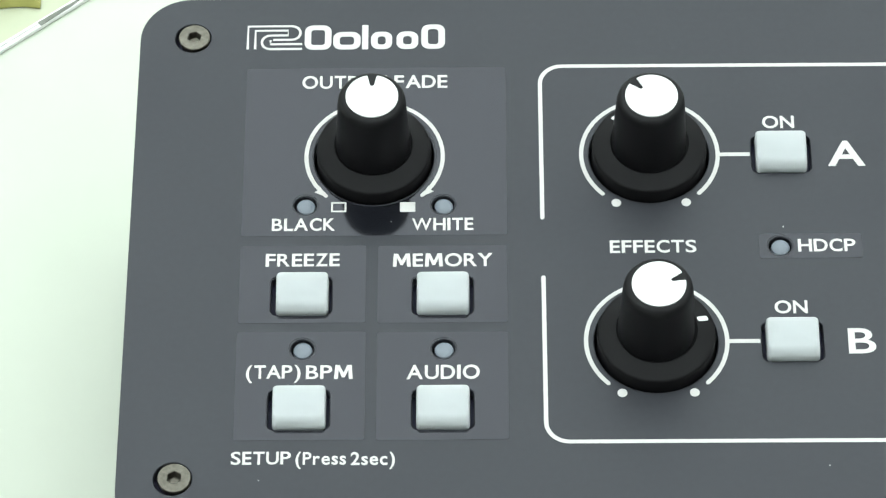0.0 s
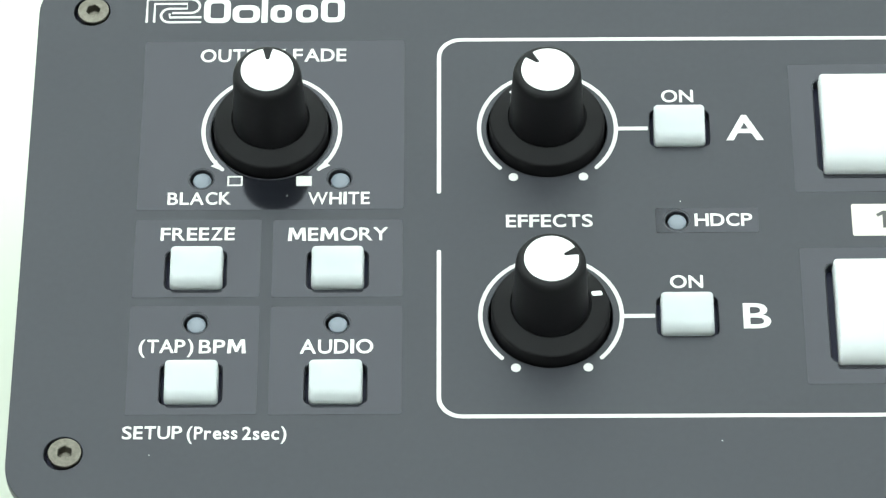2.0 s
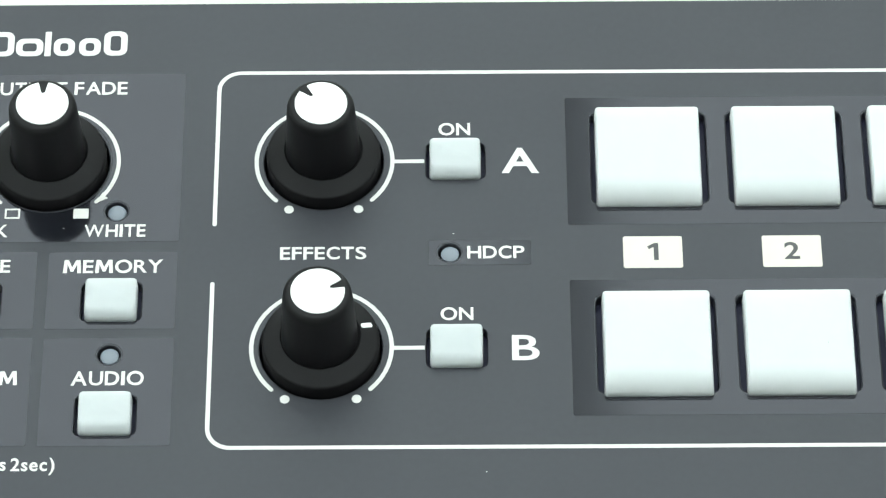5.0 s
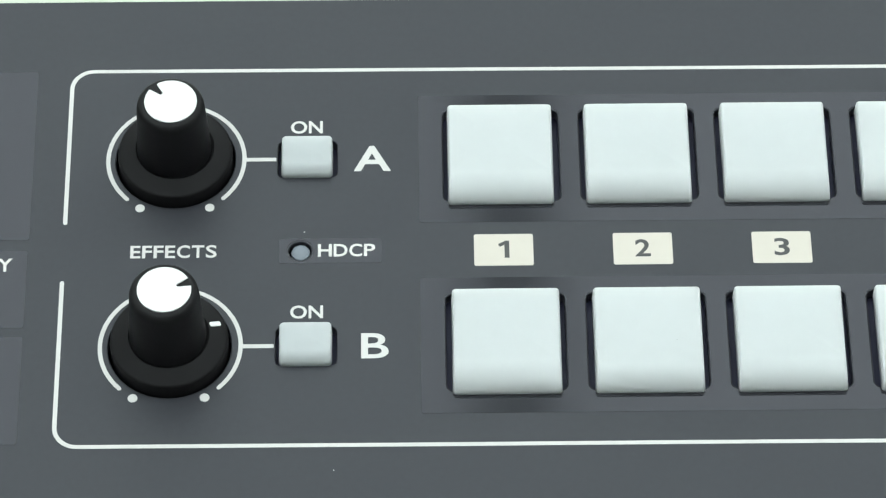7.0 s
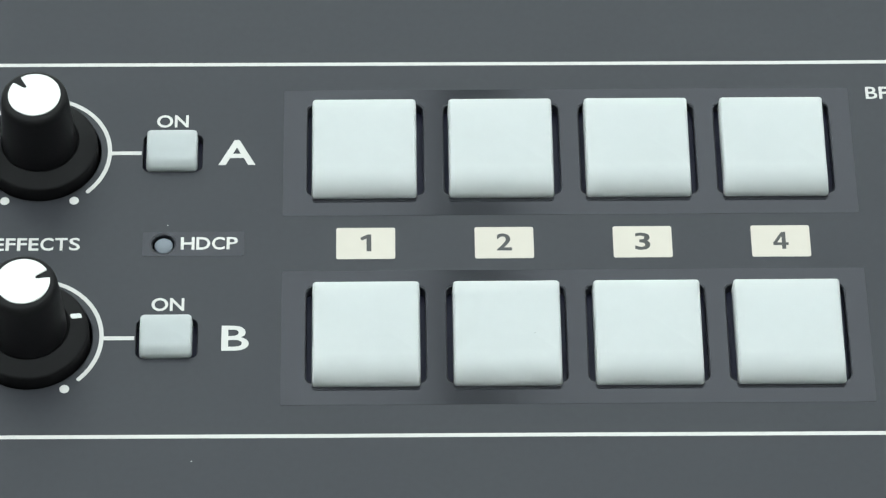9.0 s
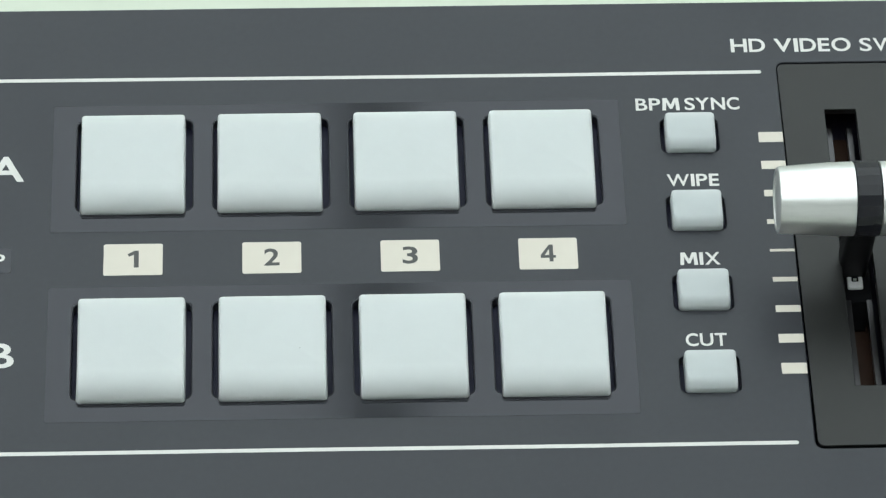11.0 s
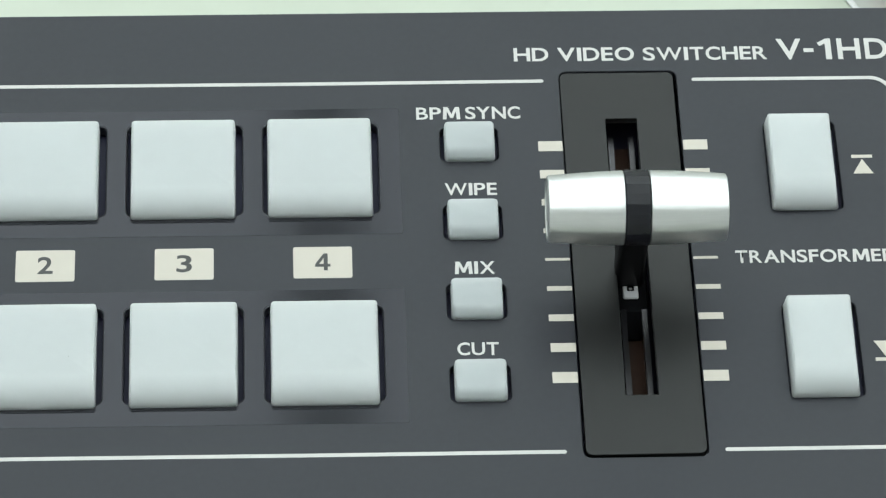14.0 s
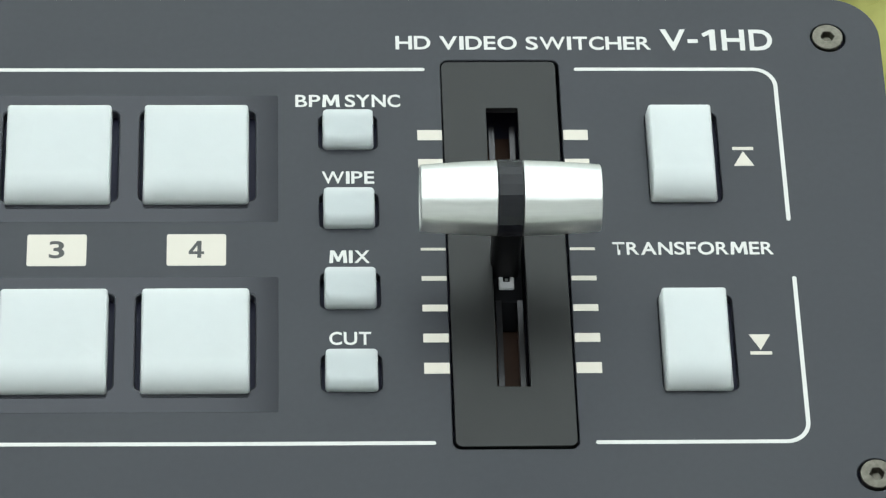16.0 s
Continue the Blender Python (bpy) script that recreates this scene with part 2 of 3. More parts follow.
# ---- the room ----
def slab(name, x0, x1, y0, y1, z0, z1, mat, label, category, kind="structure"):
    bm = bmesh.new()
    prism(bm, [(x0, y0), (x1, y0), (x1, y1), (x0, y1)], z0, z1)
    return tagged(part(name, bm, mat, None, label, smooth=False, scale=1.0), category=category, kind=kind)


slab("floor", -3.6, 3.6, -4.3, 12.1, -0.1, 0.0, FLOOR, "plain grey carpet floor of the room", "floor")
slab("wall_north", -3.6, 3.6, 12.0, 12.1, 0.0, 4.2, WALL, "plain pale painted wall", "wall")
slab("wall_south", -3.6, 3.6, -4.3, -4.2, 0.0, 4.2, WALL, "plain pale painted wall", "wall")
slab("wall_east", 3.5, 3.6, -4.2, 12.0, 0.0, 4.2, WALL, "plain pale painted wall", "wall")
slab("wall_west", -3.6, -3.5, -4.2, 12.0, 0.0, 4.2, WALL, "plain pale painted wall", "wall")
slab("ceiling", -3.6, 3.6, -4.3, 12.1, 4.2, 4.3, WALL, "plain pale ceiling with luminous panels", "ceiling")


def ceiling_light(x0, x1, y0, y1):
    lamp = new("ceiling_light")
    lamp.location = ((x0 + x1) / 2, (y0 + y1) / 2, 4.13)
    w, d = x1 - x0, y1 - y0
    bm = bmesh.new()
    outer, inner = rounded(w, d, 0.02, n=2), rounded(w - 0.06, d - 0.06, 0.01, n=2)
    loft(bm, [[(x, y, 0.07) for x, y in outer], [(x, y, -0.02) for x, y in outer], [(x, y, -0.02) for x, y in inner], [(x, y, 0.07) for x, y in inner]], top=False, close=True)
    part("frame", bm, WALL, lamp, smooth=False, scale=1.0)
    bm = bmesh.new()
    prism(bm, rounded(w - 0.07, d - 0.07, 0.01, n=2), 0.0, 0.03)
    part("diffuser", bm, DIFFUSER, lamp, "glowing white diffuser", smooth=False, scale=1.0)
    return tagged(lamp, "large luminous ceiling panel with a white frame", "ceiling light", "ceiling lights")


ceiling_light(-3.2, 0.076, -2.5, 11.6)
ceiling_light(0.1, 3.2, -2.5, 11.6)


def table():
    ob = new("table")
    ob.location = (0, 0.1, 0.75)
    bm = bmesh.new()
    loft(bm, [[(x, y, z) for x, y in rounded(1.6 - 2 * i, 0.8 - 2 * i, 0.02)] for z, i in ((-0.028, 0.0), (-0.003, 0.0), (0.0, 0.003))], bottom=True)
    part("tabletop", bm, TABLETOP, ob, "white laminate top", scale=1.0)
    for x in (-0.74, 0.74):
        for y in (-0.34, 0.34):
            bm = bmesh.new()
            prism(bm, rounded(0.045, 0.045, 0.005, x, y), -0.75, -0.028)
            part("leg", bm, LEG, ob, scale=1.0)
    return tagged(ob, "white laminate table under the switcher", "table")


table()

# ---- the video switcher ----
switcher = new("video_switcher")
switcher.location = (0, 0, TOP)
tagged(switcher, "dark grey video switcher with white buttons on a white table", "video switcher")

ROW = 17.8  # distance of the two rows from the middle line
BUSES = [-21.45 + 21.62 * i for i in range(4)]
KNOBS = [(-116.0, 17.8, 90.0), (-72.72, ROW, 134.0), (-72.72, -ROW, 20.0)]
BIG = (18.3, 18.4)
SMALL = (9.3, 7.3)
NARROW = (9.25, 6.9)
TALL = (11.5, 17.7)
small_keys = [(-127.0, -9.0), (-105.25, -9.1), (-127.0, -29.9), (-105.25, -30.0), (-52.0, 17.6), (-52.0, -18.1)]
narrow_keys = [(67.2, 22.58), (67.2, 7.13), (67.2, -8.19), (67.2, -23.48)]
tall_keys = [(120.4, 17.7), (120.4, -17.97)]
lamps = [(-126.72, 8.35), (-105.2, 8.25), (-126.65, -18.8), (-105.15, -18.9), (-53.05, -0.15)]
screws = [(-145.5, 42.0), (145.55, 41.92), (-145.5, -41.97), (145.7, -42.2)]



def slot(size, pad, r, x, y):
    """The cut-out for a key, shorter towards the front, where the cap covers it."""
    more = -0.6 if size == BIG else 0.1 if size == TALL else -0.15
    return rounded(size[0] + pad, size[1] + pad + more, r, x, y - more / 2)


holes = [circle(9.42, x - 0.1, y) for x, y, a in KNOBS]
holes += [slot(BIG, 0.0, 1.1, x, y) for x in BUSES for y in (ROW, -ROW)]
holes += [slot(SMALL, 0.0, 1.0, x, y) for x, y in small_keys]
holes += [slot(NARROW, 0.0, 1.0, x, y) for x, y in narrow_keys]
holes += [slot(TALL, 0.0, 1.1, x, y) for x, y in tall_keys]
holes += [circle(1.76, x, y, 32) for x, y in lamps]
holes += [circle(2.88, x, y, 40) for x, y in screws]
holes += [rounded(19.1, 74.6, 1.3, 91.8, 0.0)]
plate = holed(rounded(308.0, 102.2, 8.2, 0.0, -1.0, n=12), holes, -2.0, 0.0, 0.18)
link("top_panel", plate, PANEL, switcher, "dark grey painted metal control panel")

bm = bmesh.new()
loft(bm, [[(x, y, z) for x, y in rounded(w, d, 7.5, 0.0, -1.0, n=10)] for w, d, z in ((304, 99, -60), (304, 99, -2.1), (300, 95, -2.1), (300, 95, -57))], top=True, bottom=True)
part("housing", bm, PANEL, switcher, "dark grey metal case")
bm = bmesh.new()
prism(bm, rounded(296, 88, 5), -14.0, -12.4)
part("circuit_board", bm, INSIDE, switcher, "black board deep inside the case")


def varnish(x0, x1, y0, y1, cuts, r=0.4):
    """A glossy varnished field, open where keys and lamps come through."""
    mesh = holed(rounded(x1 - x0, y1 - y0, r, (x0 + x1) / 2, (y0 + y1) / 2), cuts, -0.1, 0.03, 0.01)
    link("varnish_field", mesh, VARNISH, switcher, "glossy varnished rectangle on the grey panel")


varnish(-136.6, -95.2, 2.4, 35.6, [circle(9.8, *KNOBS[0][:2]), circle(2.1, *lamps[0], 32), circle(2.1, *lamps[1], 32)])
varnish(-136.6, -117.1, -14.0, 0.55, [slot(SMALL, 0.4, 1.2, *small_keys[0])])
varnish(-115.3, -95.3, -14.1, 0.4, [slot(SMALL, 0.4, 1.2, *small_keys[1])])
varnish(-136.7, -117.0, -35.3, -15.6, [slot(SMALL, 0.4, 1.2, *small_keys[2]), circle(2.1, *lamps[2], 32)])
varnish(-115.3, -95.3, -35.4, -15.8, [slot(SMALL, 0.4, 1.2, *small_keys[3]), circle(2.1, *lamps[3], 32)])
varnish(-56.3, -40.4, -2.5, 2.2, [circle(2.1, *lamps[4], 32)])
for y in (ROW, -ROW):
    varnish(-34.5, 56.1, y - 12.7, y + 12.3, [slot(BIG, 0.5, 1.3, x, y) for x in BUSES])


def key(name, x, y, width, back, front, z0, top, edge, roll, drop, draft, label, mat, well, corner=0.6):
    """A milky key cap above its slot, from front to back beside the slot's middle (x, y), on an added rubber pad below
    the panel.
    """
    bm = cap_shape(width, back + front, z0, top, corner, edge, roll=roll, drop=drop, draft=draft, crown=0.12)
    cap = part(name, move(bm, x, y + (back - front) / 2), mat, switcher, label)
    # added pad: its dark blue lifts the tone of the gaps round the cap
    bm = bmesh.new()
    prism(bm, rounded(well[0] + 1.2, well[1] + 1.2, 1.2, x, y), -3.2, -2.4)
    part("rubber_pad", bm, PAD, cap, "dark blue rubber pad added under the cap to lighten the gap")


for y, dx in ((ROW, -0.2), (-ROW, 0.02)):
    for x in BUSES:
        key("square_button", x + dx, y, 16.65, 8.45, 9.66, 0.42, 2.95, 0.42, 4.4, 2.1, 0.12, "large square milky white push button", BUTTON, BIG)
for (x, y), dx in zip(small_keys, (0.18, 0.03, 0.12, 0.03, -0.08, -0.08)):
    key("small_button", x + dx, y, 8.12, 3.3, 3.64, -0.04, 2.1, 0.3, 1.5, 1.15, 0.08, "small milky white push button", KEY, SMALL, 0.75)
for x, y in narrow_keys:
    key("small_button", x, y, 8.1, 3.2, 3.46, -0.04, 2.25, 0.3, 1.5, 1.25, 0.08, "small milky white push button", KEY, NARROW, 0.75)
for x, y in tall_keys:
    key("tall_button", x - 0.42, y, 10.6, 8.3, 9.3, 0.42, 3.45, 0.4, 4.6, 2.45, 0.32, "tall milky white push button", BUTTON, TALL)


def knob(x, y, angle, rise, lean):
    bm = bmesh.new()
    lathe(bm, [(5.0, 2.0), (5.85, 2.6), (5.85, 3.2), (5.81, 4.0), (5.7, 6.0)] + [(r, h + rise) for r, h in ((5.32, 13.0), (5.22, 13.85), (5.1, 14.25), (4.9, 14.52), (4.6, 14.74), (4.2, 14.84))])
    body = part("knob", move(bm, x - 0.08 - lean, y), RUBBER, switcher, "black rubber rotary knob with a white cap")
    bm = bmesh.new()
    lathe(bm, [(8.7, -3.0), (9.05, -2.6), (9.0, 1.8), (8.93, 2.02), (8.8, 2.17), (8.6, 2.28), (7.4, 2.72), (6.2, 3.2), (6.0, 3.05), (5.5, 3.0)])
    part("skirt", move(bm, x - 0.08, y), SKIRT, body, "black plastic skirt of the knob")
    bm = bmesh.new()
    a = radians(angle)
    half = 11
    pts = [(4.06 * math.cos(a + radians(t)), 4.06 * math.sin(a + radians(t))) for t in range(half, 361 - half, 2)]
    c, s = math.cos(a), math.sin(a)
    for u, v in ((3.1, -0.52), (2.4, -0.38), (2.05, -0.25), (1.93, 0.0), (2.05, 0.25), (2.4, 0.38), (3.1, 0.52)):
        pts.append((u * c - v * s, u * s + v * c))
    loft(bm, [[(px, py, z) for px, py in pts] for z in (14.75 + rise, 15.08 + rise)])
    part("knob_cap", move(bm, x - lean, y), CAP, body, "white notched cap")
    bm = bmesh.new()
    prism(bm, rounded(1.8, 0.85, 0.25, 7.4, 0), -0.3, 0.0)
    bmesh.ops.rotate(bm, matrix=Matrix.Rotation(radians(20), 3, "Y"), cent=(7.4, 0, 0), verts=bm.verts)
    move(bm, 0, 0, 2.87)
    bmesh.ops.rotate(bm, matrix=Matrix.Rotation(a, 3, "Z"), cent=(0, 0, 0), verts=bm.verts)
    part("pointer_mark", move(bm, x, y - 0.4), CAP, body, "white pointer mark")


for x, y, a in KNOBS:
    knob(x, y, a, 0.45 if a == 90.0 else 0.0 if y > 0 else 0.08, 0.0 if a == 90.0 else 0.11)


def lamp(x, y):
    bm = bmesh.new()
    lathe(bm, [(1.5, -5.0), (1.5, -0.7), (1.41, -0.42), (1.14, -0.24), (0.57, -0.14), (0.2, -0.12)], n=28)
    part("indicator_lamp", move(bm, x + 0.08, y), LENS, switcher, "unlit blue-grey indicator lamp")


for x, y in lamps:
    lamp(x, y)


def screw(x, y, dx, turn):
    bm = bmesh.new()
    n = 40
    loops = []
    for r, z in ((2.0, -2.5), (2.5, -0.3), (2.54, 0.02), (2.44, 0.18), (1.9, 0.24)):
        loops.append([(r * math.cos(2 * math.pi * i / n), r * math.sin(2 * math.pi * i / n), z) for i in range(n)])
    hexa = []
    for i in range(n):
        t = 2 * math.pi * i / n
        k = 1.12 * math.cos(math.pi / 6) / math.cos((t % (math.pi / 3)) - math.pi / 6)
        hexa.append((k * math.cos(t), k * math.sin(t)))
    loops.append([(u * 1.12, v * 1.12, 0.24) for u, v in hexa])
    loops.append([(u, v, 0.13) for u, v in hexa])
    loops.append([(u, v, -1.3) for u, v in hexa])
    loft(bm, loops, bottom=True)
    bmesh.ops.rotate(bm, matrix=Matrix.Rotation(turn, 3, "Z"), cent=(0, 0, 0), verts=bm.verts)
    head = part("screw", move(bm, x + dx, y + 0.1), STEEL, switcher, "countersunk steel screw with a hexagon socket")
    bm = bmesh.new()
    prism(bm, circle(0.62, n=24), -1.2, -0.75)
    part("socket", move(bm, x + dx, y + 0.05), STEEL, head, "steel floor of the socket")
    bm = bmesh.new()
    loft(bm, [[(px, py, z) for px, py in circle(r)] for r, z in ((3.2, -2.9), (3.2, -2.2))], bottom=True)
    part("screw_seat", move(bm, x, y), INSIDE, switcher, "black screw seat")


for (x, y), dx, turn in zip(screws, (0.2, -0.08, 0.25, 0.1), (0.3, 0.0, 0.52, 0.1)):
    screw(x, y, dx, turn)

# fader
def turned(outline, degrees, cx=91.74, cy=0.2):
    c, s = math.cos(radians(degrees)), math.sin(radians(degrees))
    return [(cx + (x - cx) * c - (y - cy) * s, cy + (x - cx) * s + (y - cy) * c) for x, y in outline]


mesh = holed(turned(rounded(18.45, 73.8, 1.1, 91.74, 0.2), 0.25), [rounded(5.05, 53.5, 0.15, 91.88, 0.9, n=2)], -1.5, -0.15, 0.12)
fader = link("fader_plate", mesh, PLATE, switcher, "black plate with a long fader slot")
for x, w in ((90.3, 0.9), (93.6, 0.85)):
    bm = bmesh.new()
    prism(bm, rounded(w, 52.2, 0.1, x, 0.5, n=2), -5.0, -3.7)
    part("slot_rail", bm, RAIL, fader, "grey metal rail")
bm = bmesh.new()
prism(bm, rounded(5.0, 53.0, 0.1, 91.9, 0.9, n=2), -9.0, -8.0)
part("slot_board", bm, BOARD, fader, "brown circuit board under the slot")
# near-black carriage block; it also stands in for the lever's shade in the slot
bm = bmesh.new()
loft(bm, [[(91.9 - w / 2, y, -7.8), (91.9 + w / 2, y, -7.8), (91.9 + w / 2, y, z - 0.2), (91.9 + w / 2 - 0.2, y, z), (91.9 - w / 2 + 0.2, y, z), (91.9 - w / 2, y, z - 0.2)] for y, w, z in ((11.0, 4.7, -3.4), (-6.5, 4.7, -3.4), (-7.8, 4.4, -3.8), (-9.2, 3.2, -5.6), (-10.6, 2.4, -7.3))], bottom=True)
part("carriage_shade", bm, GLOOM, fader, "black carriage block, also standing in for shade in the slot")
LEVER = (91.3, -3.05, 17.05)
bm = bmesh.new()
loft(bm, [[(x, y - 1.15 * max(z, 0.0) / 17.0, z) for x, y in rounded(w, d, 0.8)] for w, d, z in ((4.5, 3.2, -6.5), (4.5, 3.2, -1.0), (4.5, 5.0, 8.0), (4.4, 6.5, 13.0), (4.3, 7.0, 16.5))], bottom=True)
lever = part("fader_lever", move(bm, LEVER[0], -1.9), SKIRT, switcher, "black fader stem with a silver barrel grip")
for s in (-1, 1):
    bm = bmesh.new()
    inner = 2.0 if s < 0 else 1.78
    prof = [(0.6, 13.55), (4.35, 13.55), (4.45, 13.7), (4.9, 13.72), (5.08, 13.6), (5.14, 13.35), (5.4, 9.5), (5.62, 6.0), (5.74, inner + 0.15), (5.5, inner)]
    lathe(bm, [(r, s * h) for r, h in prof], axis="x")
    part("grip", move(bm, *LEVER), SILVER, lever, "satin silver half of the barrel grip")
bm = bmesh.new()
lathe(bm, [(5.2, -2.1), (5.78, -2.03), (5.86, -1.9), (5.86, 1.66), (5.78, 1.79), (5.2, 1.86)], n=22, axis="x")
bmesh.ops.rotate(bm, matrix=Matrix.Rotation(radians(7), 3, "X"), cent=(0, 0, 0), verts=bm.verts)
part("band", move(bm, *LEVER), BAND, lever, "glossy black band round the middle of the grip", smooth=False)
bm = bmesh.new()
loft(bm, [[(x, y, z) for x, y in rounded(w, d, 0.3)] for w, d, z in ((2.45, 2.6, -7.0), (2.45, 2.6, -3.2), (2.25, 2.3, -3.0))], bottom=True)
part("slider_carrier", move(bm, 91.6, -4.4), CARRIER, lever, "pale plastic slider carrier")

# thin black block; its colour gives the shade inside the carrier's square hole
bm = bmesh.new()
prism(bm, rounded(1.1, 1.1, 0.1, n=2), -3.2, -2.97)
part("carrier_hole_shade", move(bm, 91.6, -3.85), GLOOM, lever, "black square block for the shade in the carrier's hole")
bm = bmesh.new()
prism(bm, rounded(0.5, 0.4, 0.08, n=2), -3.1, -2.9)
part("carrier_pin", move(bm, 91.6, -4.05), SILVER, lever, "bright metal pin in the carrier")

# printing
for pts in (
    [(-89.75, 5.6), *arc_points(-86.25, 32.1, 3.5, 180, 90, 10), (-38.0, 35.48), (8.0, 35.35), (45.0, 35.29), (79.4, 35.38)],
    [(-89.75, -5.8), *arc_points(-86.25, -32.4, 3.5, 180, 270, 10), (-30.0, -36.05), (5.0, -36.08), (45.0, -36.2), (79.4, -36.2)],
    [(104.15, 35.4), *arc_points(132.7, 31.85, 3.5, 90, 0, 10), (136.22, 5.4)],
    [(104.15, -36.2), *arc_points(132.7, -32.7, 3.5, 270, 360, 10), (136.22, -6.0)],
):
    part("frame_line", stroke(pts, 0.66, -0.02, PRINT), INK, switcher, "thin white printed frame line", smooth=False)
for x, y, a in KNOBS:
    part("dial_ring", stroke(arc_points(x, y, 10.75, 225.5, -45.5), 0.66, -0.02, PRINT), INK, switcher, "white printed ring round a knob", smooth=False)
for x, y, a in KNOBS[1:]:
    for d in (-5.45, 5.45):
        bm = bmesh.new()
        prism(bm, circle(0.74, x + d, y - 9.45, 24), -0.02, PRINT)
        part("dial_dot", bm, INK, switcher, "white printed dot", smooth=False)
    part("link_line", stroke([(x + 11.06, y - 0.15), (-56.95, y - 0.15)], 0.7, -0.02, PRINT, caps=False), INK, switcher, smooth=False)
for s in (-1, 1):
    bm = bmesh.new()
    prism(bm, [(-116 + s * 7.35, 9.8), (-116 + s * 9.35, 10.85), (-116 + s * 8.9, 11.15), (-116 + s * 8.5, 12.0)][::s], -0.02, PRINT + 0.01)
    part("arrow_head", bm, INK, switcher, "white printed arrow head", smooth=False)
bm = bmesh.new()
outer, inner = rounded(2.4, 1.95, 0.1, -121.5, 7.925, n=2), rounded(1.8, 1.35, 0.05, -121.5, 7.925, n=2)
loft(bm, [[(x, y, z) for x, y in loop] for loop, z in ((outer, -0.02), (outer, PRINT), (inner, PRINT), (inner, -0.02))], top=False, close=True)
part("square_outline", bm, INK, switcher, "small white outlined square", smooth=False)
bm = bmesh.new()
prism(bm, rounded(2.4, 1.9, 0.1, -110.75, 7.85, n=2), -0.02, PRINT)
part("square_mark", bm, INK, switcher, "small filled white square", smooth=False)

for text, x0, x1, base, height in (
    ("OUTPUT", -127.7, -114.2, 31.4, 2.6), ("FADE", -113.0, -104.5, 31.4, 2.6),
    ("BLACK", -131.85, -122.0, 3.4, 2.4), ("WHITE", -110.05, -100.5, 3.3, 2.4),
    ("FREEZE", -132.65, -121.2, -3.4, 2.45), ("MEMORY", -113.0, -97.55, -3.6, 2.5),
    ("(TAP)", -135.1, -126.8, -24.2, 2.45), ("BPM", -126.0, -118.9, -24.35, 2.55),
    ("AUDIO", -110.75, -99.65, -24.5, 2.6),
    ("SETUP", -136.9, -127.95, -39.6, 2.3), ("(Press", -127.25, -119.7, -39.7, 2.3), ("2sec)", -119.0, -112.4, -39.8, 2.3),
    ("EFFECTS", -79.4, -66.0, -1.3, 2.4), ("HDCP", -50.3, -41.4, -1.3, 2.4),
    ("ON", -54.7, -49.65, 22.75, 2.45), ("ON", -54.5, -49.45, -12.9, 2.4),
    ("A", -44.75, -38.87, 15.18, 4.95), ("B", -43.6, -39.4, -20.45, 4.75),
    ("HD", 75.15, 80.80, 39.49, 2.8), ("VIDEO", 82.25, 94.80, 39.44, 2.8), ("SWITCHER", 96.25, 116.55, 39.39, 2.75),
    ("V", 118.19, 122.29, 39.29, 4.35), ("-", 122.59, 124.24, 39.74, 4.35), ("1", 124.89, 127.14, 39.24, 4.35), ("HD", 128.14, 136.39, 39.24, 4.35),
    ("BPM", 58.90, 66.00, 27.72, 2.5), ("SYNC", 66.80, 75.65, 27.72, 2.5),
    ("WIPE", 63.00, 71.25, 12.44, 2.45), ("MIX", 64.00, 70.30, -2.90, 2.4), ("CUT", 63.85, 70.25, -18.28, 2.4),
    ("TRANSFORMER", 108.19, 133.39, -1.49, 2.45),
):
    words(text, x0, x1, base, height, switcher, gap=0.17 if height > 4 else 0.11)
for i, x in enumerate(BUSES):
    bm = bmesh.new()
    prism(bm, rounded(9.2, 6.0, 0.35, x, -0.3), -0.02, PRINT)
    plaque = part("number_label", bm, CREAM, switcher, "cream printed number field", smooth=False)
    w = 1.75 if i == 0 else 2.4
    words(str(i + 1), x - w / 2, x + w / 2, -1.85, 3.25, plaque, DIGIT, name="digit", label="dark grey number " + str(i + 1), z=PRINT + 0.03)
# scale beside the fader
for k in range(9):
    y = 22.06 - 5.588 * k
    h = 0.5 + 0.375 * abs(k - 4)
    for x in (80.2, 103.46):
        bm = bmesh.new()
        prism(bm, rounded(3.9, h, 0.08, x, y, n=2), -0.02, PRINT)
        part("tick_mark", bm, CREAM, switcher, "cream printed scale bar", smooth=False)
# arrows beside the tall keys
for s, y0 in ((1, 15.84), (-1, -16.62)):
    bm = bmesh.new()
    tri = [(128.35, y0), (131.6, y0), (129.97, y0 + s * 2.9)]
    prism(bm, tri if s > 0 else tri[::-1], -0.02, PRINT)
    part("arrow_mark", bm, CREAM, switcher, "cream printed triangle", smooth=False)
    bm = bmesh.new()
    prism(bm, rounded(3.35, 0.6, 0.05, 130.0, y0 + s * 3.45, n=2), -0.02, PRINT)
    part("arrow_bar", bm, CREAM, switcher, "cream printed bar", smooth=False)
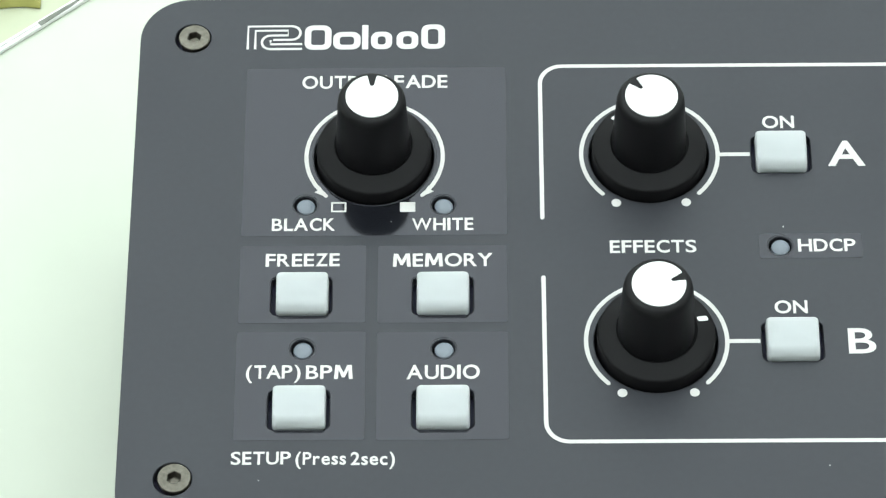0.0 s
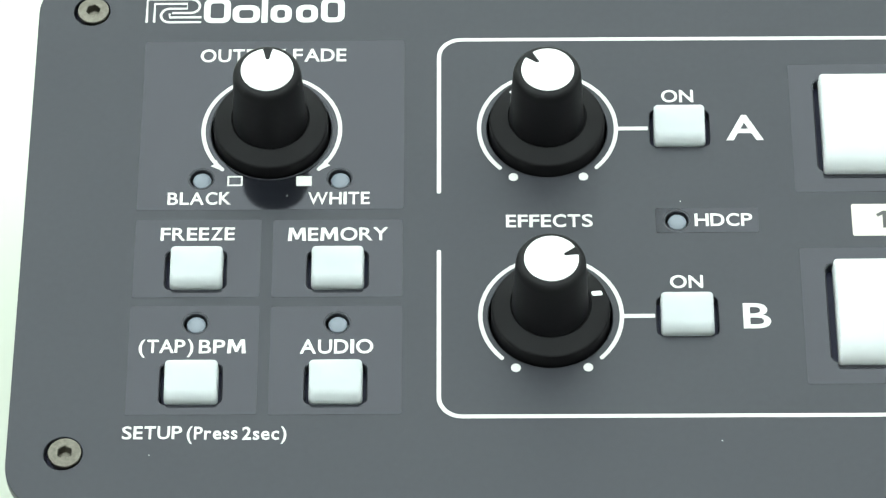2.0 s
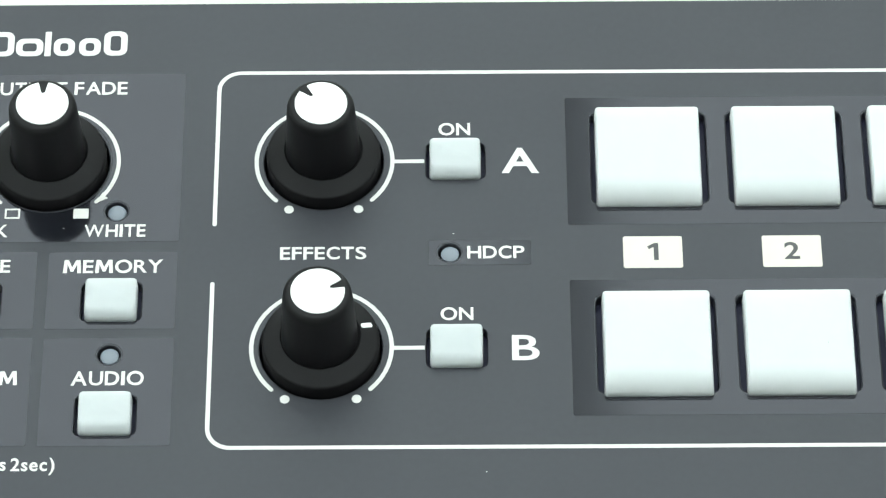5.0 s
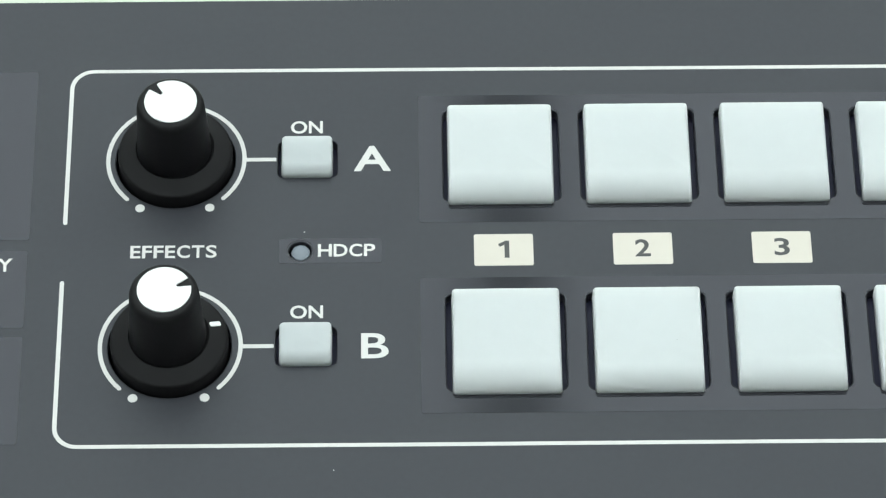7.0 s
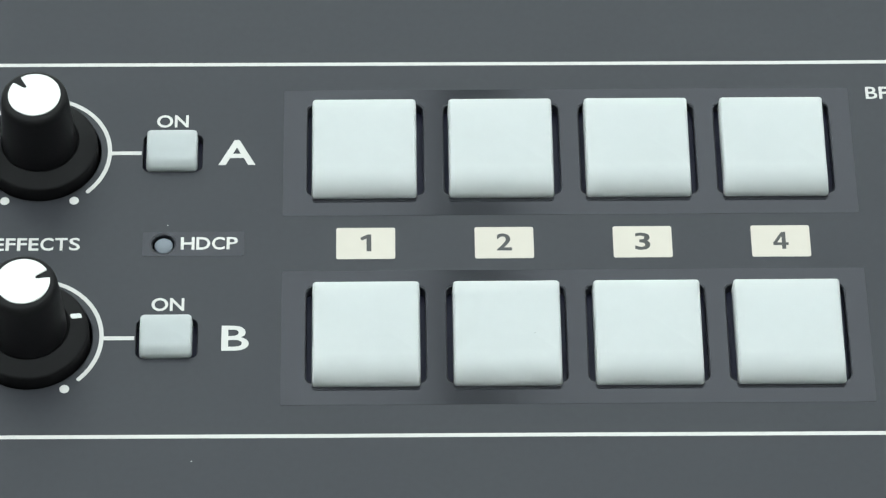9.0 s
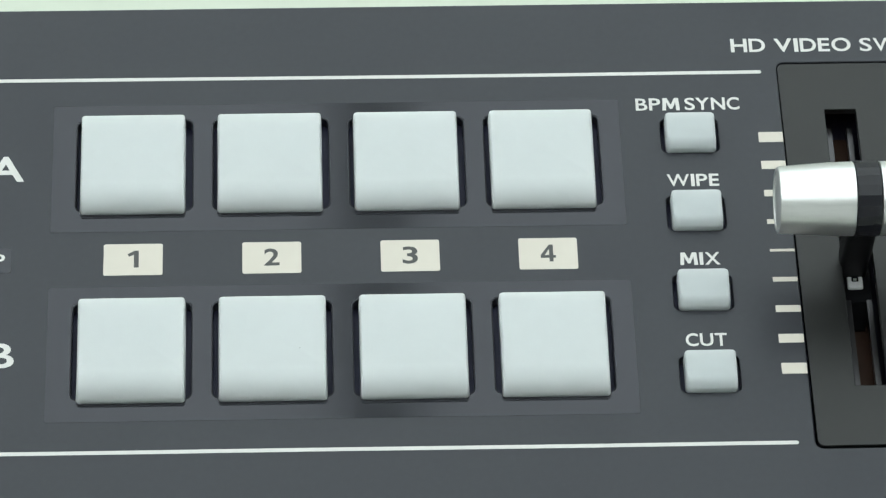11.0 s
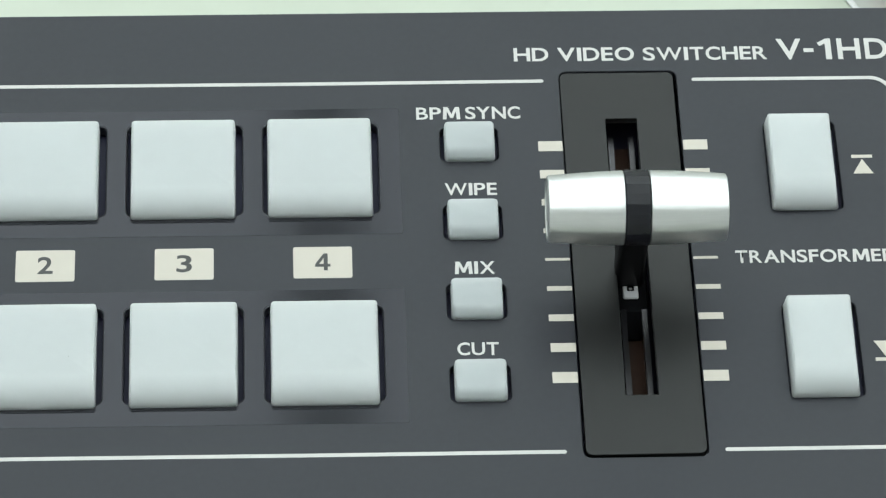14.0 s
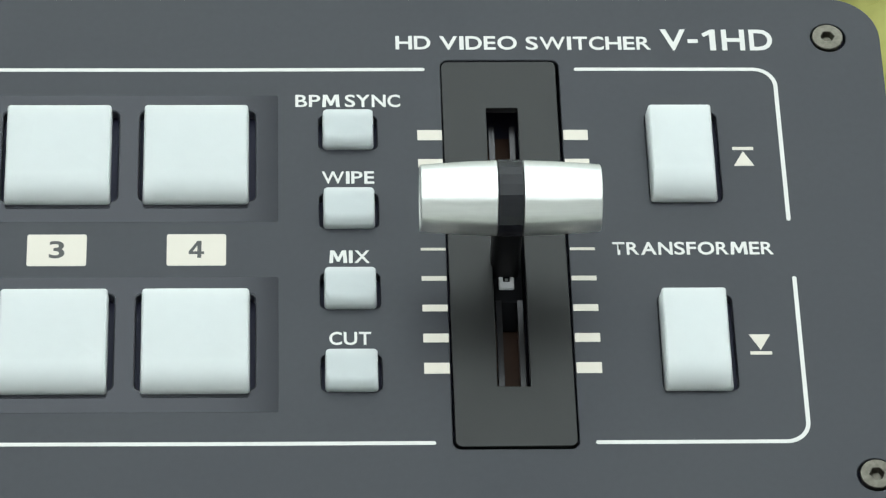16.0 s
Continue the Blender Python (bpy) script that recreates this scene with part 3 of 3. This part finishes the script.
# maker's emblem and name as plain shapes
for pts in (
    [(-136.65, 39.6), (-136.65, 44.3), (-129.6, 44.3), *arc_points(-129.6, 42.9, 1.4, 90, -90, 8), (-132.6, 41.5)],
    [(-135.45, 39.6), (-135.45, 43.4), (-130.2, 43.4), (-130.2, 42.4), (-133.0, 42.4), *arc_points(-133.0, 41.0, 1.4, 90, 270, 8), (-127.9, 39.6)],
    [(-127.9, 40.6), (-133.0, 40.6), (-133.0, 41.4)],
):
    part("emblem_line", stroke(pts, 0.4, -0.02, PRINT, caps=False), INK, switcher, "white printed emblem line", smooth=False)
for x0, x1, tall in ((-127.5, -123.2, 1), (-122.9, -118.5, 0), (-118.25, -117.25, 1), (-116.8, -113.4, 0), (-112.7, -109.2, 0), (-108.7, -104.9, 1)):
    y1 = 44.4 if tall else 43.0
    w, h, cx, cy = x1 - x0, y1 - 39.4, (x0 + x1) / 2, (y1 + 39.4) / 2
    bm = bmesh.new()
    if w < 1.5:
        prism(bm, rounded(w, h, 0.1, cx, cy), -0.02, PRINT)
    else:
        outer, inner = rounded(w, h, 1.3, cx, cy), rounded(w - 2.1, h - 1.9, 0.5, cx, cy)
        loft(bm, [[(x, y, z) for x, y in loop] for loop, z in ((outer, -0.02), (outer, PRINT), (inner, PRINT), (inner, -0.02))], top=False, close=True)
    part("name_block", bm, INK, switcher, "plain white block of the maker's mark", smooth=False)


# specks of dust on the panel
DUST = material("dust", (0.6, 0.6, 0.56), 0.8)
for x, y, r in ((-113.3, 5.0, 0.1), (-47.7, -40.45, 0.11), (-52.4, 3.45, 0.12), (-132.7, -42.4, 0.08), (-120.35, 7.65, 0.11), (-80.1, -14.9, 0.1)):
    bm = bmesh.new()
    bmesh.ops.create_icosphere(bm, subdivisions=1, radius=r)
    bmesh.ops.scale(bm, vec=(1, 0.8, 0.5), verts=bm.verts)
    part("dust_speck", move(bm, x, y, 0.06), DUST, switcher, "pale speck of dust")
bm = bmesh.new()
bmesh.ops.create_icosphere(bm, subdivisions=1, radius=0.08)
part("dirt_speck", move(bm, 4.4, -19.5, 3.05), DIGIT, switcher, "dark speck of dirt on a button")


# ---- things on the table ----
def cloth(cx, cy, w, d, h, seed, label, rest=0.7504):
    """A crumpled heap of cloth."""
    bm = bmesh.new()
    n = 40
    grid = {}
    for i in range(n + 1):
        for j in range(n + 1):
            u, v = i / n * 2 - 1, j / n * 2 - 1
            r = min(1.0, max(abs(u), abs(v)))
            p = Vector((u * 2.3 + seed, v * 2.3, seed))
            z = h * (1 - r ** 3) * (0.62 + 0.75 * abs(noise.noise(p * 1.4)) + 0.4 * abs(noise.noise(p * 3.1)))
            grid[i, j] = bm.verts.new((u * w / 2 * (1 + 0.1 * noise.noise(p)), v * d / 2 * (1 + 0.1 * noise.noise(p + Vector((9, 0, 0)))), max(z, 0.0)))
    for i in range(n):
        for j in range(n):
            bm.faces.new((grid[i, j], grid[i + 1, j], grid[i + 1, j + 1], grid[i, j + 1]))
    made = bmesh.ops.extrude_face_region(bm, geom=list(bm.faces))
    bmesh.ops.translate(bm, vec=(0, 0, -0.3), verts=[v for v in made["geom"] if isinstance(v, bmesh.types.BMVert)])
    ob = part("cloth", bm, OLIVE, None, label)
    ob.location = (cx / 1000, cy / 1000, rest)
    return tagged(ob, category="cloth")


cloth(199, 85, 82, 112, 24, 3.1, "crumpled yellow-olive cloth beside the switcher")
cloth(-201, 116.5, 44, 40, 14, 7.4, "crumpled yellow-olive cloth on a milky plastic sheet", 0.7513)


def box_thing():
    """A dark case with a blunt corner towards the switcher."""
    right, left = Vector((0.88, 0.477)), Vector((-0.913, 0.407))
    back = Vector((-7.0, 28.0))
    outline = [Vector((0, 0)), right * 22, right * 22 + back, left * 9 + back, left * 9]
    mid = sum(outline, Vector((0, 0))) / 5
    bm = bmesh.new()
    loft(bm, [[((p + (mid - p) * k).x, (p + (mid - p) * k).y, z) for p in outline] for k, z in ((0.02, 0.0), (0.0, 0.4), (0.0, 17.4), (0.04, 18.0))], bottom=True)
    ob = part("small_box", bm, BLACK, None, "small black plastic box with a red side", smooth=False)
    ob.location = (0.1553, 0.0985, 0.7505)
    bm = bmesh.new()
    out = Vector((left.y, -left.x)) * -0.35
    a, b = left * 4.2, left * 8.8
    prism(bm, [tuple(p) for p in (a, b, b + out, a + out)], 0.8, 13.0)
    part("side_strip", bm, RED, ob, "red plastic side", smooth=False)
    return tagged(ob, category="box")


box_thing()


def film_bag():
    """A flat milky film with a raised, curved rim."""
    def edge(i):
        y = 122 - 34 * i / 16
        return 136.4 + 0.01046 * (125 - y) ** 2, y
    ob = new("plastic_sheet")
    ob.location = (0, 0, 0.7501)
    bm = bmesh.new()
    prism(bm, [edge(i) for i in range(17)] + [(178, 88), (178, 122)], 0.0, 0.3)
    part("sheet", bm, FILM, ob, smooth=False)
    bm = bmesh.new()
    loops = []
    for i in range(17):
        x, y = edge(i)
        loops.append([(x + 0.7 * math.cos(k * math.pi / 5), y, 0.35 + 0.35 * math.sin(k * math.pi / 5)) for k in range(10)])
    loft(bm, loops, bottom=True)
    part("rim", bm, CAP, ob, "thin white rim")
    return tagged(ob, "flat milky plastic sheet with a curved rim on the table", "plastic sheet")


film_bag()


def board():
    """A pale sheet of film with a thick bright rim along the edge that runs aslant."""
    ob = new("plastic_sheet")
    ob.location, ob.rotation_euler = (-0.150, 0.1162, 0.7502), (0, 0, radians(39))
    bm = bmesh.new()
    prism(bm, [(0, 1.2), (0, 60), (-110, 60), (-110, 1.2)], 0.3, 0.55)
    part("sheet", bm, CLEAR, ob, smooth=False)
    bm = bmesh.new()
    loft(bm, [[(x, y, z) for x, y in rounded(w, d, 0.4, -55, 0.6)] for w, d, z in ((110, 1.6, 0.0), (110, 1.6, 0.3), (110, 1.4, 0.62), (109.6, 0.7, 0.75))], bottom=True)
    part("rim", bm, WALL, ob, "thick white rim")
    # tapered grey strip: shade along the lifted rim, put into the colour
    bm = bmesh.new()
    loft(bm, [[(x, y, z) for x, y in ((-37.2, -0.05), (-30.5, 0.1), (-26.0, 0.5), (-30.5, 0.75), (-37.2, 0.9))] for z in (0.7, 0.85)], bottom=True)
    part("rim_shade", bm, RIM_SHADE, ob, "grey tapered strip standing in for shade at the rim", smooth=False)
    return tagged(ob, "pale milky plastic sheet with a thick rim on the table", "plastic sheet")


board()
